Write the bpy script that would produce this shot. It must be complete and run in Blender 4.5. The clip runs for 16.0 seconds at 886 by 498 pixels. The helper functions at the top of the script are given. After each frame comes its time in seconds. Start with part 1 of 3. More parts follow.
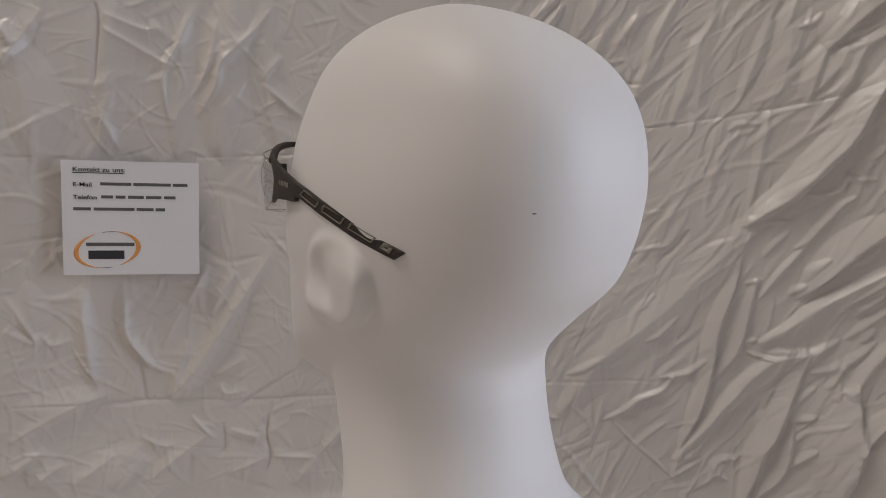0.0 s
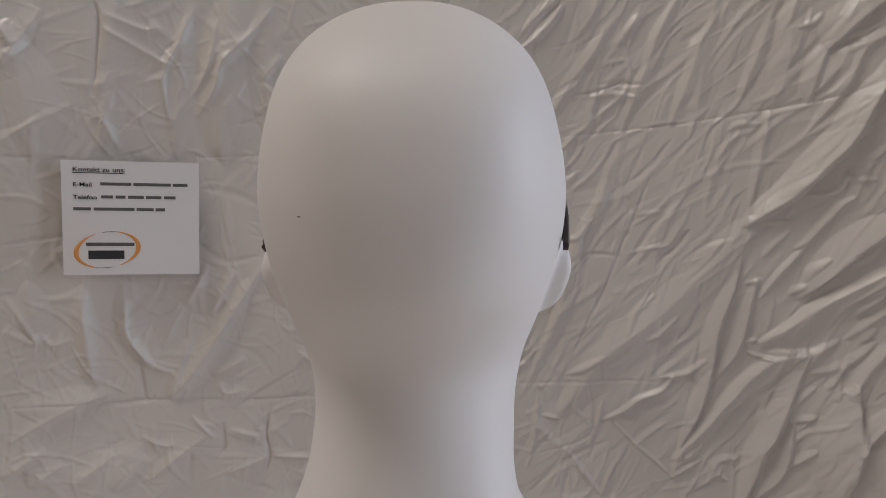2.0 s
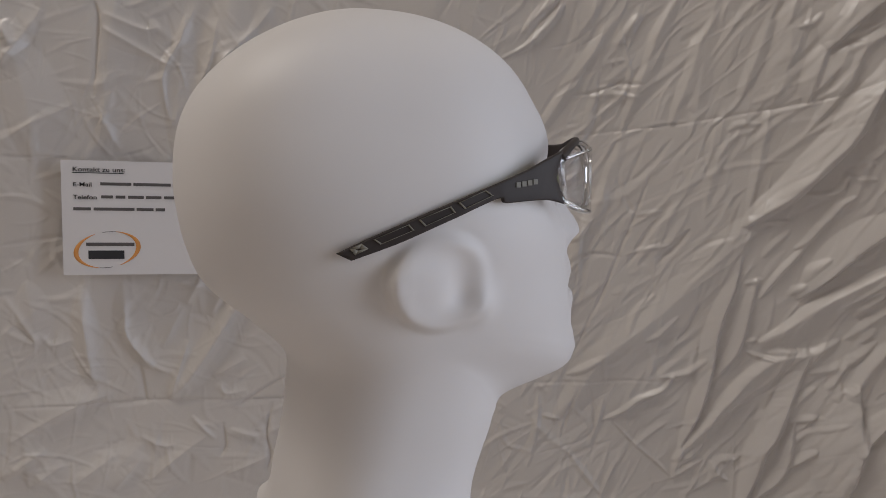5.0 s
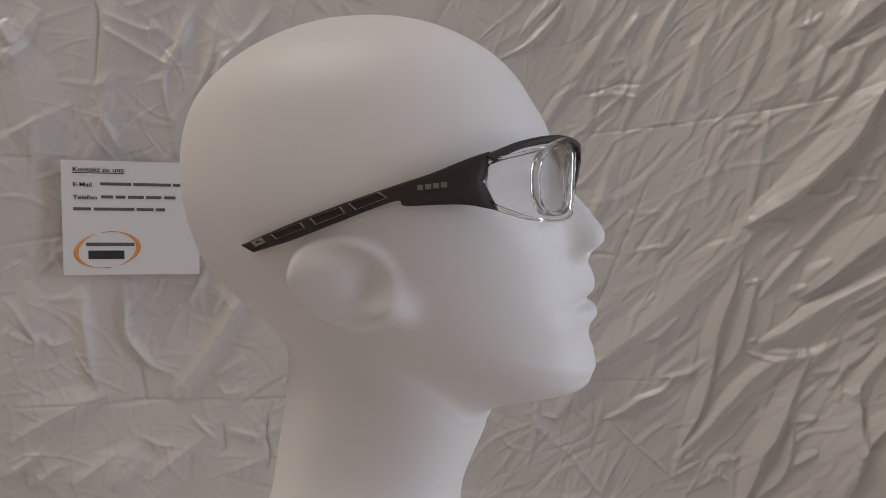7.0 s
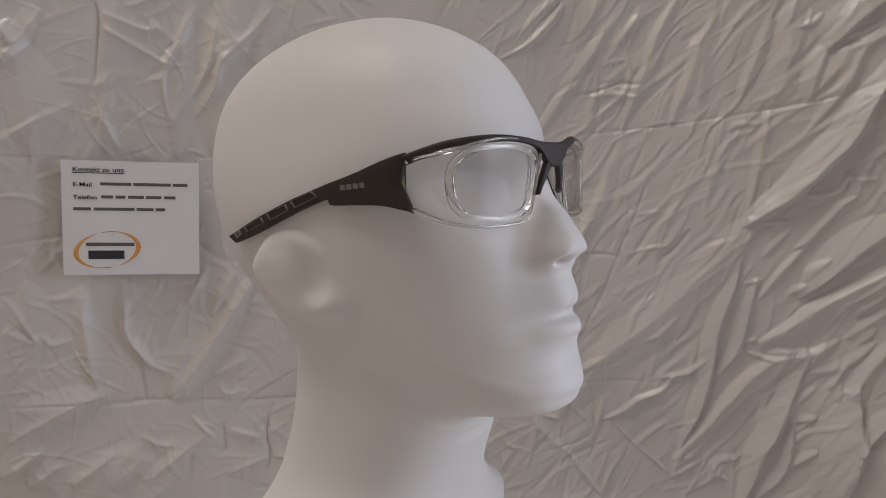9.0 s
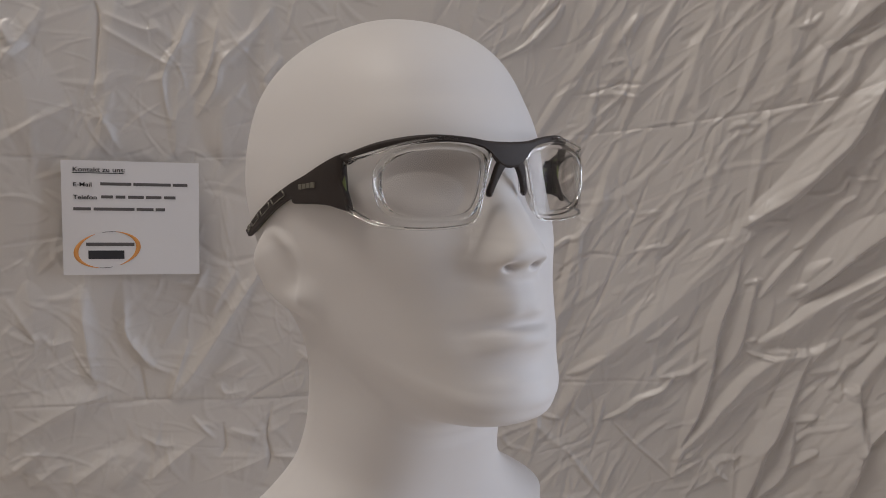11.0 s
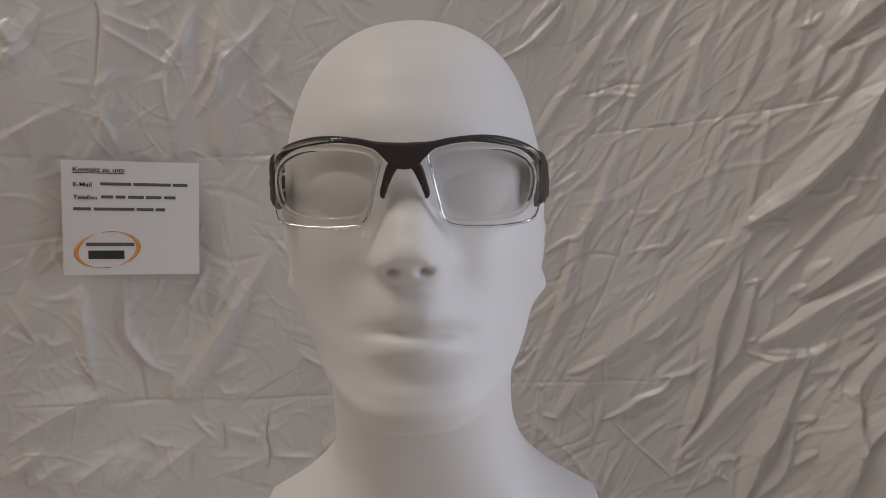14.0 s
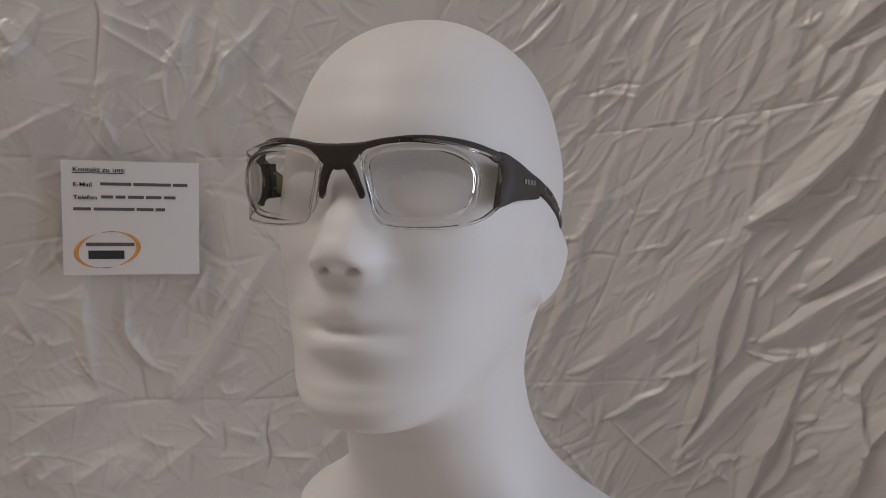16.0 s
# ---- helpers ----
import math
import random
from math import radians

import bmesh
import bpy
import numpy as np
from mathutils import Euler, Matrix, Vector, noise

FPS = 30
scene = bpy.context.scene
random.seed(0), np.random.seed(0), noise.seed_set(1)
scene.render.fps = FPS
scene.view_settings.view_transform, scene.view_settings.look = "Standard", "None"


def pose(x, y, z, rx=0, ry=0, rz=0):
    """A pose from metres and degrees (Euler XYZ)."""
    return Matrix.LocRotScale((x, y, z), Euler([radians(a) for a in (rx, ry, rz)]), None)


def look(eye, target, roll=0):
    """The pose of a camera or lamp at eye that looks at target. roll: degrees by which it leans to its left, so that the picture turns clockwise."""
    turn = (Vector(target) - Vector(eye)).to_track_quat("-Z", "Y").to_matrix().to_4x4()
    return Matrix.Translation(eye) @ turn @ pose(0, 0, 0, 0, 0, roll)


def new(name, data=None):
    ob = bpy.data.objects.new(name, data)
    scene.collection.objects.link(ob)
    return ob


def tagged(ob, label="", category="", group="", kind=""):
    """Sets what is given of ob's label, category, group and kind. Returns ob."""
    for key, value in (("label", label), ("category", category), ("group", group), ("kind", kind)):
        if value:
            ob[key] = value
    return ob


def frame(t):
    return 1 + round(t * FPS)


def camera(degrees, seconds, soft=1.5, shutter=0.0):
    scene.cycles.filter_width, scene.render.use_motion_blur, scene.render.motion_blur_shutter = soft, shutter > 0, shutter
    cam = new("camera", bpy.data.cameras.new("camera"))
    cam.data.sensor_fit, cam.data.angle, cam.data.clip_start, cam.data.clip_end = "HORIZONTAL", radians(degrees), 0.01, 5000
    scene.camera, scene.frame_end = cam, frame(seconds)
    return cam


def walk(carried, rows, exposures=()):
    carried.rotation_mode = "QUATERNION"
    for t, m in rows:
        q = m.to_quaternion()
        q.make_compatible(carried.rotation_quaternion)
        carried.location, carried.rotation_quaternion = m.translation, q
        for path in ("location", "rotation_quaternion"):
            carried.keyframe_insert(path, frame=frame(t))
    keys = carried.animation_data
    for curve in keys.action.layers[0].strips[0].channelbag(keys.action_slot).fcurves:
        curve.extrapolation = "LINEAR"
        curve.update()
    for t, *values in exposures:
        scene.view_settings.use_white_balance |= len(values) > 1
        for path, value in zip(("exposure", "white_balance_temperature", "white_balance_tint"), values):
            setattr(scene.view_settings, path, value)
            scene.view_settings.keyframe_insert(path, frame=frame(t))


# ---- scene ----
# A white display head with safety glasses turns on the spot before a hung, creased cloth.
EYE_HEIGHT = 0.37
EYE = Vector((0.0148, -0.4372, EYE_HEIGHT))
TILT = radians(7.147)
cam = camera(61.59, 16.0, 0.9)
STILL = look(EYE, EYE + Vector((0, math.cos(TILT), -math.sin(TILT))), -0.584)
walk(cam, [(0.0, STILL), (16.0, STILL)], [(0.0, -0.01), (4.0, -0.16), (6.5, -0.12), (7.5, -0.07), (11.5, -0.05), (14.0, -0.14), (16.0, -0.16)])

# ---- light ----
world = bpy.data.worlds.new("world")
scene.world = world
world.use_nodes = True
sky = world.node_tree.nodes.new("ShaderNodeTexSky")
sky.sky_type, sky.sun_disc, sky.sun_elevation, sky.sun_rotation = "NISHITA", False, radians(35), radians(90)
world.node_tree.links.new(sky.outputs[0], world.node_tree.nodes["Background"].inputs[0])
world.node_tree.nodes["Background"].inputs[1].default_value = 0.1


def area_lamp(name, m, wide, high, power, colour):
    lamp = bpy.data.lights.new(name, "AREA")
    lamp.shape, lamp.size, lamp.size_y, lamp.energy, lamp.color = "RECTANGLE", wide, high, power, colour
    ob = new(name, lamp)
    ob.matrix_world = m
    return ob


# cool daylight through the side window; added unseen lamp for the warm top light
area_lamp("window_light", look((1.93, -0.35, 0.5), (0, -0.05, 0.35)), 1.0, 1.3, 19.8, (0.70, 0.80, 1.0))
area_lamp("top_light_stand_in", look((-1.1, -0.5, 2.8), (-1.1, -0.5, 0)), 1.0, 1.0, 32, (1.0, 0.93, 0.855))


# ---- materials ----
def material(name, colour, rough=0.5, metal=0.0, grain=0.0, grain_scale=300.0, stain=0.0, stain_scale=8.0, bump=0.0, bump_scale=400.0, **extra):
    m = bpy.data.materials.new(name)
    m.use_nodes = True
    nodes, links = m.node_tree.nodes, m.node_tree.links
    b = nodes["Principled BSDF"]
    b.inputs["Base Color"].default_value = (*colour, 1)
    b.inputs["Roughness"].default_value = rough
    b.inputs["Metallic"].default_value = metal
    for key, value in extra.items():
        b.inputs[key.replace("_", " ")].default_value = value
    where = nodes.new("ShaderNodeTexCoord")

    def noise_node(scale, detail):
        n = nodes.new("ShaderNodeTexNoise")
        n.inputs["Scale"].default_value, n.inputs["Detail"].default_value = scale, detail
        links.new(where.outputs["Object"], n.inputs["Vector"])
        return n

    last = None
    for amount, scale in ((grain, grain_scale), (stain, stain_scale)):
        if not amount:
            continue
        n = noise_node(scale, 4)
        ramp = nodes.new("ShaderNodeMapRange")
        ramp.inputs["To Min"].default_value, ramp.inputs["To Max"].default_value = 1 - amount, 1 + amount
        links.new(n.outputs["Fac"], ramp.inputs["Value"])
        mix = nodes.new("ShaderNodeMix")
        mix.data_type, mix.blend_type = "RGBA", "MULTIPLY"
        mix.inputs["Factor"].default_value = 1
        if last is None:
            mix.inputs["A"].default_value = (*colour, 1)
        else:
            links.new(last, mix.inputs["A"])
        links.new(ramp.outputs[0], mix.inputs["B"])
        last = mix.outputs["Result"]
    if last is not None:
        links.new(last, b.inputs["Base Color"])
    if bump:
        n = noise_node(bump_scale, 3)
        bn = nodes.new("ShaderNodeBump")
        bn.inputs["Strength"].default_value, bn.inputs["Distance"].default_value = bump, 0.001
        links.new(n.outputs["Fac"], bn.inputs["Height"])
        links.new(bn.outputs[0], b.inputs["Normal"])
    return m


WHITE = material("white_matt_plastic", (0.745, 0.715, 0.70), 0.5, stain=0.025, stain_scale=14, bump=0.03, bump_scale=900)


def scuff(m, place, long, high):
    """A small grey mark on the material round a place in the thing's own space."""
    nodes, links = m.node_tree.nodes, m.node_tree.links
    b = nodes["Principled BSDF"]
    where = nodes.new("ShaderNodeTexCoord")
    shift = nodes.new("ShaderNodeMapping")
    shift.inputs["Location"].default_value = [-p / s for p, s in zip(place, (long, long * 3, high))]
    shift.inputs["Scale"].default_value = [1 / s for s in (long, long * 3, high)]
    links.new(where.outputs["Object"], shift.inputs["Vector"])
    far = nodes.new("ShaderNodeVectorMath")
    far.operation = "LENGTH"
    links.new(shift.outputs[0], far.inputs[0])
    mask = nodes.new("ShaderNodeMapRange")
    mask.inputs["From Min"].default_value, mask.inputs["From Max"].default_value = 1.1, 0.8
    links.new(far.outputs["Value"], mask.inputs["Value"])
    mix = nodes.new("ShaderNodeMix")
    mix.data_type = "RGBA"
    links.new(mask.outputs[0], mix.inputs["Factor"])
    links.new(b.inputs["Base Color"].links[0].from_socket, mix.inputs["A"])
    mix.inputs["B"].default_value = (0.16, 0.15, 0.14, 1)
    links.new(mix.outputs["Result"], b.inputs["Base Color"])


scuff(WHITE, (0.0412, 0.1256, 0.3449), 0.0011, 0.0004)
scuff(WHITE, (-0.0306, 0.1145, 0.3117), 0.0013, 0.0003)
CLOTH = material("cream_satin", (0.66, 0.62, 0.588), 0.34, grain=0.03, grain_scale=900, stain=0.05, stain_scale=9, bump=0.12, bump_scale=1200, Specular_IOR_Level=0.7)


def creased(m):
    """Fine sharp creases in the cloth, drawn out along its folds."""
    nodes, links = m.node_tree.nodes, m.node_tree.links
    b = nodes["Principled BSDF"]
    where = nodes.new("ShaderNodeTexCoord")
    last = b.inputs["Normal"].links[0].from_socket
    for scale, stretch, lean, rise in ((26, 5.0, 58, 0.0036), (60, 6.0, 52, 0.002), (22, 2.0, 100, 0.0022)):
        turn = nodes.new("ShaderNodeMapping")
        turn.vector_type = "TEXTURE"
        turn.inputs["Rotation"].default_value = (0, -radians(lean), 0)
        turn.inputs["Scale"].default_value = (stretch, 1, 1)
        links.new(where.outputs["Object"], turn.inputs["Vector"])
        n = nodes.new("ShaderNodeTexNoise")
        n.noise_type = "RIDGED_MULTIFRACTAL"
        n.inputs["Scale"].default_value, n.inputs["Detail"].default_value, n.inputs["Roughness"].default_value = scale, 2.0, 0.4
        links.new(turn.outputs[0], n.inputs["Vector"])
        bn = nodes.new("ShaderNodeBump")
        bn.inputs["Strength"].default_value, bn.inputs["Distance"].default_value = 0.6, rise
        links.new(n.outputs["Fac"], bn.inputs["Height"])
        links.new(last, bn.inputs["Normal"])
        last = bn.outputs[0]
    links.new(last, b.inputs["Normal"])


creased(CLOTH)
PAPER = material("white_card", (0.77, 0.75, 0.76), 0.6, grain=0.015, grain_scale=500)
INK = material("black_ink", (0.03, 0.03, 0.035), 0.6)
GREY_INK = material("grey_ink", (0.11, 0.10, 0.10), 0.6)
ORANGE_INK = material("orange_ink", (0.75, 0.33, 0.09), 0.6)
FRAME = material("dark_brown_plastic", (0.042, 0.033, 0.030), 0.58, grain=0.1, grain_scale=600, bump=0.06, bump_scale=2500, Specular_IOR_Level=0.3)
SOFT = material("black_soft_plastic", (0.02, 0.018, 0.018), 0.55, bump=0.05, bump_scale=2500)
OLIVE = material("olive_plastic", (0.2, 0.24, 0.08), 0.45, grain=0.08)
PRINT = material("grey_print", (0.19, 0.175, 0.14), 0.55)
CLEAR = material("clear_polycarbonate", (0.96, 0.96, 0.95), 0.01, Transmission_Weight=1.0, IOR=1.58)


def thin_clear(name, least):
    """A thin clear sheet: it lets light straight through and mirrors a little."""
    m = bpy.data.materials.new(name)
    m.use_nodes = True
    nodes, links = m.node_tree.nodes, m.node_tree.links
    nodes.remove(nodes["Principled BSDF"])
    clear, gloss, facing, ramp, mix = (nodes.new(n) for n in ("ShaderNodeBsdfTransparent", "ShaderNodeBsdfGlossy", "ShaderNodeLayerWeight", "ShaderNodeMath", "ShaderNodeMixShader"))
    clear.inputs["Color"].default_value = (0.955, 0.95, 0.945, 1)
    gloss.inputs["Roughness"].default_value = 0.03
    facing.inputs["Blend"].default_value = 0.5
    ramp.operation = "POWER"
    ramp.inputs[1].default_value = 4.0
    links.new(facing.outputs["Facing"], ramp.inputs[0])
    level = nodes.new("ShaderNodeMapRange")
    level.inputs["To Min"].default_value, level.inputs["To Max"].default_value = least, 0.5
    links.new(ramp.outputs[0], level.inputs["Value"])
    links.new(level.outputs[0], mix.inputs[0])
    links.new(clear.outputs[0], mix.inputs[1])
    links.new(gloss.outputs[0], mix.inputs[2])
    links.new(mix.outputs[0], nodes["Material Output"].inputs["Surface"])
    return m


LENS_SHEET = thin_clear("coated_clear_lens", 0.005)
PLASTER = material("wall_plaster", (0.56, 0.53, 0.5), 0.8, grain=0.04, stain=0.05, stain_scale=2, bump=0.2, bump_scale=120)
BOARD = material("floor_boards", (0.3, 0.2, 0.12), 0.5, grain=0.15, grain_scale=40, stain=0.1)
WOOD = material("pale_wood", (0.5, 0.38, 0.26), 0.5, grain=0.12, grain_scale=60)


# ---- helpers for meshes ----
def mesh_object(name, bm, mat, smooth=True):
    me = bpy.data.meshes.new(name)
    bmesh.ops.recalc_face_normals(bm, faces=bm.faces)
    bm.to_mesh(me)
    bm.free()
    me.materials.append(mat)
    for p in me.polygons:
        p.use_smooth = smooth
    return new(name, me)


def part(name, bm, mat, parent, label="", smooth=True):
    ob = mesh_object(name, bm, mat, smooth)
    ob.parent = parent
    if label:
        tagged(ob, label)
    return ob


def box(bm, lo, hi):
    v = [bm.verts.new((x, y, z)) for x in (lo[0], hi[0]) for y in (lo[1], hi[1]) for z in (lo[2], hi[2])]
    for f in ((0, 1, 3, 2), (4, 6, 7, 5), (0, 4, 5, 1), (2, 3, 7, 6), (0, 2, 6, 4), (1, 5, 7, 3)):
        bm.faces.new([v[i] for i in f])


def tube(bm, rings, closed=False, caps=True):
    """Skin over rings of equal count; closed joins the last ring to the first."""
    vs = [[bm.verts.new(p) for p in r] for r in rings]
    n, k = len(vs), len(vs[0])
    for i in range(n if closed else n - 1):
        a, b = vs[i], vs[(i + 1) % n]
        for j in range(k):
            bm.faces.new((a[j], a[(j + 1) % k], b[(j + 1) % k], b[j]))
    if caps and not closed:
        bm.faces.new(vs[0])
        bm.faces.new(vs[-1])


def spline(points, count, closed=False):
    """Even samples of a smooth curve through the points."""
    p = [Vector(q) for q in points]
    n = len(p)
    out = []
    for s in range(count):
        x = s / count * n if closed else s / (count - 1) * (n - 1)
        i = int(x) if closed else min(int(x), n - 2)
        t = x - i
        pick = (lambda k: p[k % n]) if closed else (lambda k: p[k] if 0 <= k < n else (2 * p[0] - p[1] if k < 0 else 2 * p[-1] - p[-2]))
        a, b, c, d = (pick(i + k) for k in (-1, 0, 1, 2))
        out.append(0.5 * (2 * b + (c - a) * t + (2 * a - 5 * b + 4 * c - d) * t * t + (3 * b - a - 3 * c + d) * t ** 3))
    return out


def along(values, lo, hi, z):
    """Smooth curve through even control values between lo and hi."""
    v = np.array(values)
    x = np.clip((z - lo) / (hi - lo) * (len(v) - 1), 0, len(v) - 1 - 1e-9)
    i = x.astype(int)
    t = x - i
    e = np.concatenate([[2 * v[0] - v[1]], v, [2 * v[-1] - v[-2]]])
    a, b, c, d = e[i], e[i + 1], e[i + 2], e[i + 3]
    return 0.5 * (2 * b + (c - a) * t + (2 * a - 5 * b + 4 * c - d) * t * t + (3 * b - a - 3 * c + d) * t ** 3)


# ---- the room: table, walls, ceiling, window ----
def slab(name, lo, hi, mat, label, category):
    bm = bmesh.new()
    box(bm, lo, hi)
    return tagged(mesh_object(name, bm, mat, False), label, category, kind="structure")


def room():
    slab("floor", (-2.2, -2.2, -0.85), (2.2, 1.6, -0.75), BOARD, "brown wooden floor of the room", "floor")
    slab("wall_west", (-2.2, -2.2, -0.75), (-2.0, 1.6, 2.9), PLASTER, "plain warm plastered wall", "wall")
    slab("wall_south", (-2.0, -2.2, -0.75), (2.0, -2.0, 2.9), PLASTER, "plain warm plastered wall", "wall")
    slab("wall_north", (-2.0, 1.4, -0.75), (2.0, 1.6, 2.9), PLASTER, "plain warm plastered wall", "wall")
    # wall with the window opening
    bm = bmesh.new()
    box(bm, (2.0, -2.2, -0.75), (2.2, 1.6, -0.05))
    box(bm, (2.0, -2.2, 1.42), (2.2, 1.6, 2.9))
    box(bm, (2.0, -2.2, -0.05), (2.2, -0.92, 1.42))
    box(bm, (2.0, 0.22, -0.05), (2.2, 1.6, 1.42))
    tagged(mesh_object("wall_east", bm, PLASTER, False), "plain plastered wall with a window opening", "wall", kind="structure")
    # ceiling with an opening added for the unseen top lamp
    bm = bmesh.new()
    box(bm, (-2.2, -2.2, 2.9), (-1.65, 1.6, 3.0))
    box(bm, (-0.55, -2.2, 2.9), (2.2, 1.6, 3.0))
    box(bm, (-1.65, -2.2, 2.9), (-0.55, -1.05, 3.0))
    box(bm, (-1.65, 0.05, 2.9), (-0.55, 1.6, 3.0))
    tagged(mesh_object("ceiling", bm, PLASTER, False), "plain ceiling with an added opening for the top lamp", "ceiling", kind="structure")
    slab("tabletop", (-1.1, -0.75, -0.04), (1.1, 0.6, -0.006), WOOD, "pale wooden tabletop under the cloth", "table")


# ---- the hung cloth ----
# creases of the hung cloth: height in mm, half width in mm, then points across and up in mm
FOLDS_UPPER_LEFT = [
    (-2.5, 4, -299, 514, -295, 491, -305, 425),
    (2.5, 5, -293, 490, -242, 458),
    (2, 5, -291, 502, -257, 488, -245, 491),
    (3, 6, -211, 517, -226, 481, -242, 452, -244, 428, -239, 399),
    (2.5, 6, -193, 500, -202, 458, -220, 429),
    (3.5, 7, -141, 513, -163, 486, -190, 458, -197, 435, -218, 408),
    (4, 10, -373, 493, -364, 471),
    (3, 9, -341, 503, -363, 469, -376, 451),
    (2, 6, -380, 387, -319, 422),
    (3, 6, -156, 441, -121, 410),
    (2, 6, -156, 441, -137, 466),
    (-1.6, 2.5, -381, 374, -331, 372),
    (-1.6, 2.5, -218, 370, -154, 372, -108, 373),
    (2, 7, -301, 419, -287, 378),
]
FOLDS_LOWER_LEFT = [
    (-1.8, 3, -398, 139, -308, 135, -253, 135, -183, 130, -87, 130),
    (3.5, 6, -290, 236, -289, 202, -270, 173, -255, 162),
    (3, 7, -150, 281, -188, 223, -230, 160, -256, 134),
    (2.5, 6, -182, 172, -214, 155),
    (2, 4, -208, 149, -202, 138, -182, 139),
    (2.5, 6, -235, 193, -253, 137),
    (3, 7, -400, 103, -340, 134, -308, 144),
    (2.5, 6, -390, 246, -367, 200, -393, 214),
    (2, 5, -338, 200, -355, 196, -364, 208),
    (2, 5, -286, 100, -265, 89, -253, 88),
    (2.5, 7, -223, 95, -250, 76, -277, 54),
]
FOLDS_LOWER_MIDDLE = [
    (-3, 4, -159, 127, -166, 91, -163, 69, -169, 51),
    (-2.5, 4, -207, 108, -206, 83, -212, 72),
    (2.5, 5, -117, 64, -81, 104),
    (2.5, 5, -117, 64, -142, 34),
    (2, 4, -163, 69, -117, 64),
    (2, 4, -163, 69, -206, 53),
    (2, 4, -236, 117, -214, 91),
    (2, 4, -201, 101, -174, 91),
    (2.5, 8, -403, 70, -366, 95),
    (2.5, 8, -382, 59, -352, 79),
    (2.5, 8, -348, 54, -308, 83),
    (2.5, 8, -311, 46, -281, 80),
    (2, 6, -239, 226, -260, 186),
    (-2, 4, -282, 178, -278, 131),
    (3, 9, -328, 248, -322, 154),
    (2, 5, -132, 179, -100, 156),
    (3, 9, -213, 266, -236, 228),
    (3, 9, -187, 260, -215, 216),
]
# pleats: width of the upper side, width of the lower side and height in mm, then the ridge's points across and up in mm
PLEATS_UPPER_RIGHT = [
    (22, 4, 7.8, 409, 507, 388, 493, 371, 477, 363, 468, 356, 460),
    (4, 3, 2.6, 398, 481, 383, 474, 371, 470),
    (9, 6, 4.2, 410, 477, 395, 468, 384, 460, 376, 443, 371, 429, 361, 412, 345, 389),
    (8, 6, 3.9, 385, 464, 371, 458, 366, 446, 356, 434, 348, 422),
    (11, 5, 5.2, 359, 466, 351, 449, 346, 430, 343, 414),
    (4, 4, 2.6, 352, 492, 345, 484, 333, 480),
    (14, 14, 3.9, 328, 509, 327, 456, 323, 431, 315, 411),
    (6, 8, 3.2, 315, 501, 304, 462, 296, 437, 289, 423),
    (6, 6, 3.2, 315, 407, 310, 380, 307, 357, 298, 305),
    (6, 8, 3.2, 258, 479, 248, 444, 239, 418, 231, 396),
    (14, 11, 2.9, 270, 514, 262, 479, 256, 428, 254, 407),
]
PLEATS_TOP = [
    (8, 13, 4.0, 237, 516, 220, 484, 211, 458, 199, 425, 191, 401),
    (8, 8, 3.0, 190, 509, 172, 486, 165, 475, 152, 455, 139, 437, 129, 421, 113, 397, 103, 384),
    (5, 5, 2.0, 170, 517, 157, 499, 148, 485),
    (5, 6, 2.4, 133, 511, 112, 488, 93, 470),
    (5, 5, 2.2, 120, 519, 104, 498, 93, 486),
    (5, 6, 2.0, 205, 511, 193, 487, 181, 472),
    (16, 16, 2.0, 283, 498, 282, 463, 279, 422),
    (3, 3, 1.2, 169, 455, 192, 459),
    (4, 3, -1.6, 165, 436, 186, 437, 206, 435),
    (5, 3, 2.0, 158, 424, 181, 427, 201, 423),
    (4, 3, 2.0, 281, 390, 291, 396, 310, 396),
    (4, 4, 1.5, 325, 427, 313, 420, 301, 415),
    (12, 5, 3.0, 414, 415, 402, 403, 391, 393, 377, 379),
]
PLEATS_BROAD = [
    (18, 9, 14.4, 419, 464, 399, 430, 386, 406, 375, 382, 355, 356, 334, 331, 312, 314, 296, 302),
    (22, 6, 11.2, 421, 310, 407, 298, 386, 278, 368, 257, 345, 235),
    (6, 25, 11.2, 425, 273, 409, 261, 382, 243, 357, 226, 337, 207, 314, 191),
    (18, 27, 6.4, 303, 310, 289, 291, 259, 252, 232, 221, 201, 194, 169, 165, 148, 134, 126, 107),
    (8, 15, 7.2, 380, 197, 358, 182, 327, 173, 295, 138, 266, 98, 241, 67),
    (38, 11, 14.4, 395, 154, 395, 116, 395, 94, 392, 66, 385, 37),
]
PLEATS_LOWER_RIGHT = [
    (12, 4, 7.6, 296, 274, 290, 243, 281, 215, 276, 192, 273, 161, 265, 124, 257, 103, 247, 81),
    (9, 4, 6.0, 310, 252, 304, 224, 301, 205, 296, 183, 286, 165, 276, 151),
    (15, 8, 10.2, 356, 179, 343, 140, 332, 102, 321, 81, 315, 55, 305, 24),
    (8, 5, 5.4, 348, 114, 345, 93, 343, 70, 334, 51, 318, 35),
    (12, 6, 8.5, 436, 143, 416, 120, 405, 104, 395, 92),
    (7, 11, 6.8, 425, 207, 413, 186, 404, 173, 393, 151, 385, 148),
    (4, 4, 3.7, 386, 173, 379, 160, 373, 149),
    (4, 4, 3.7, 383, 156, 380, 138),
    (5, 4, 4.4, 367, 89, 358, 80, 346, 69),
    (5, 4, 2.5, 372, 121, 343, 115),
]
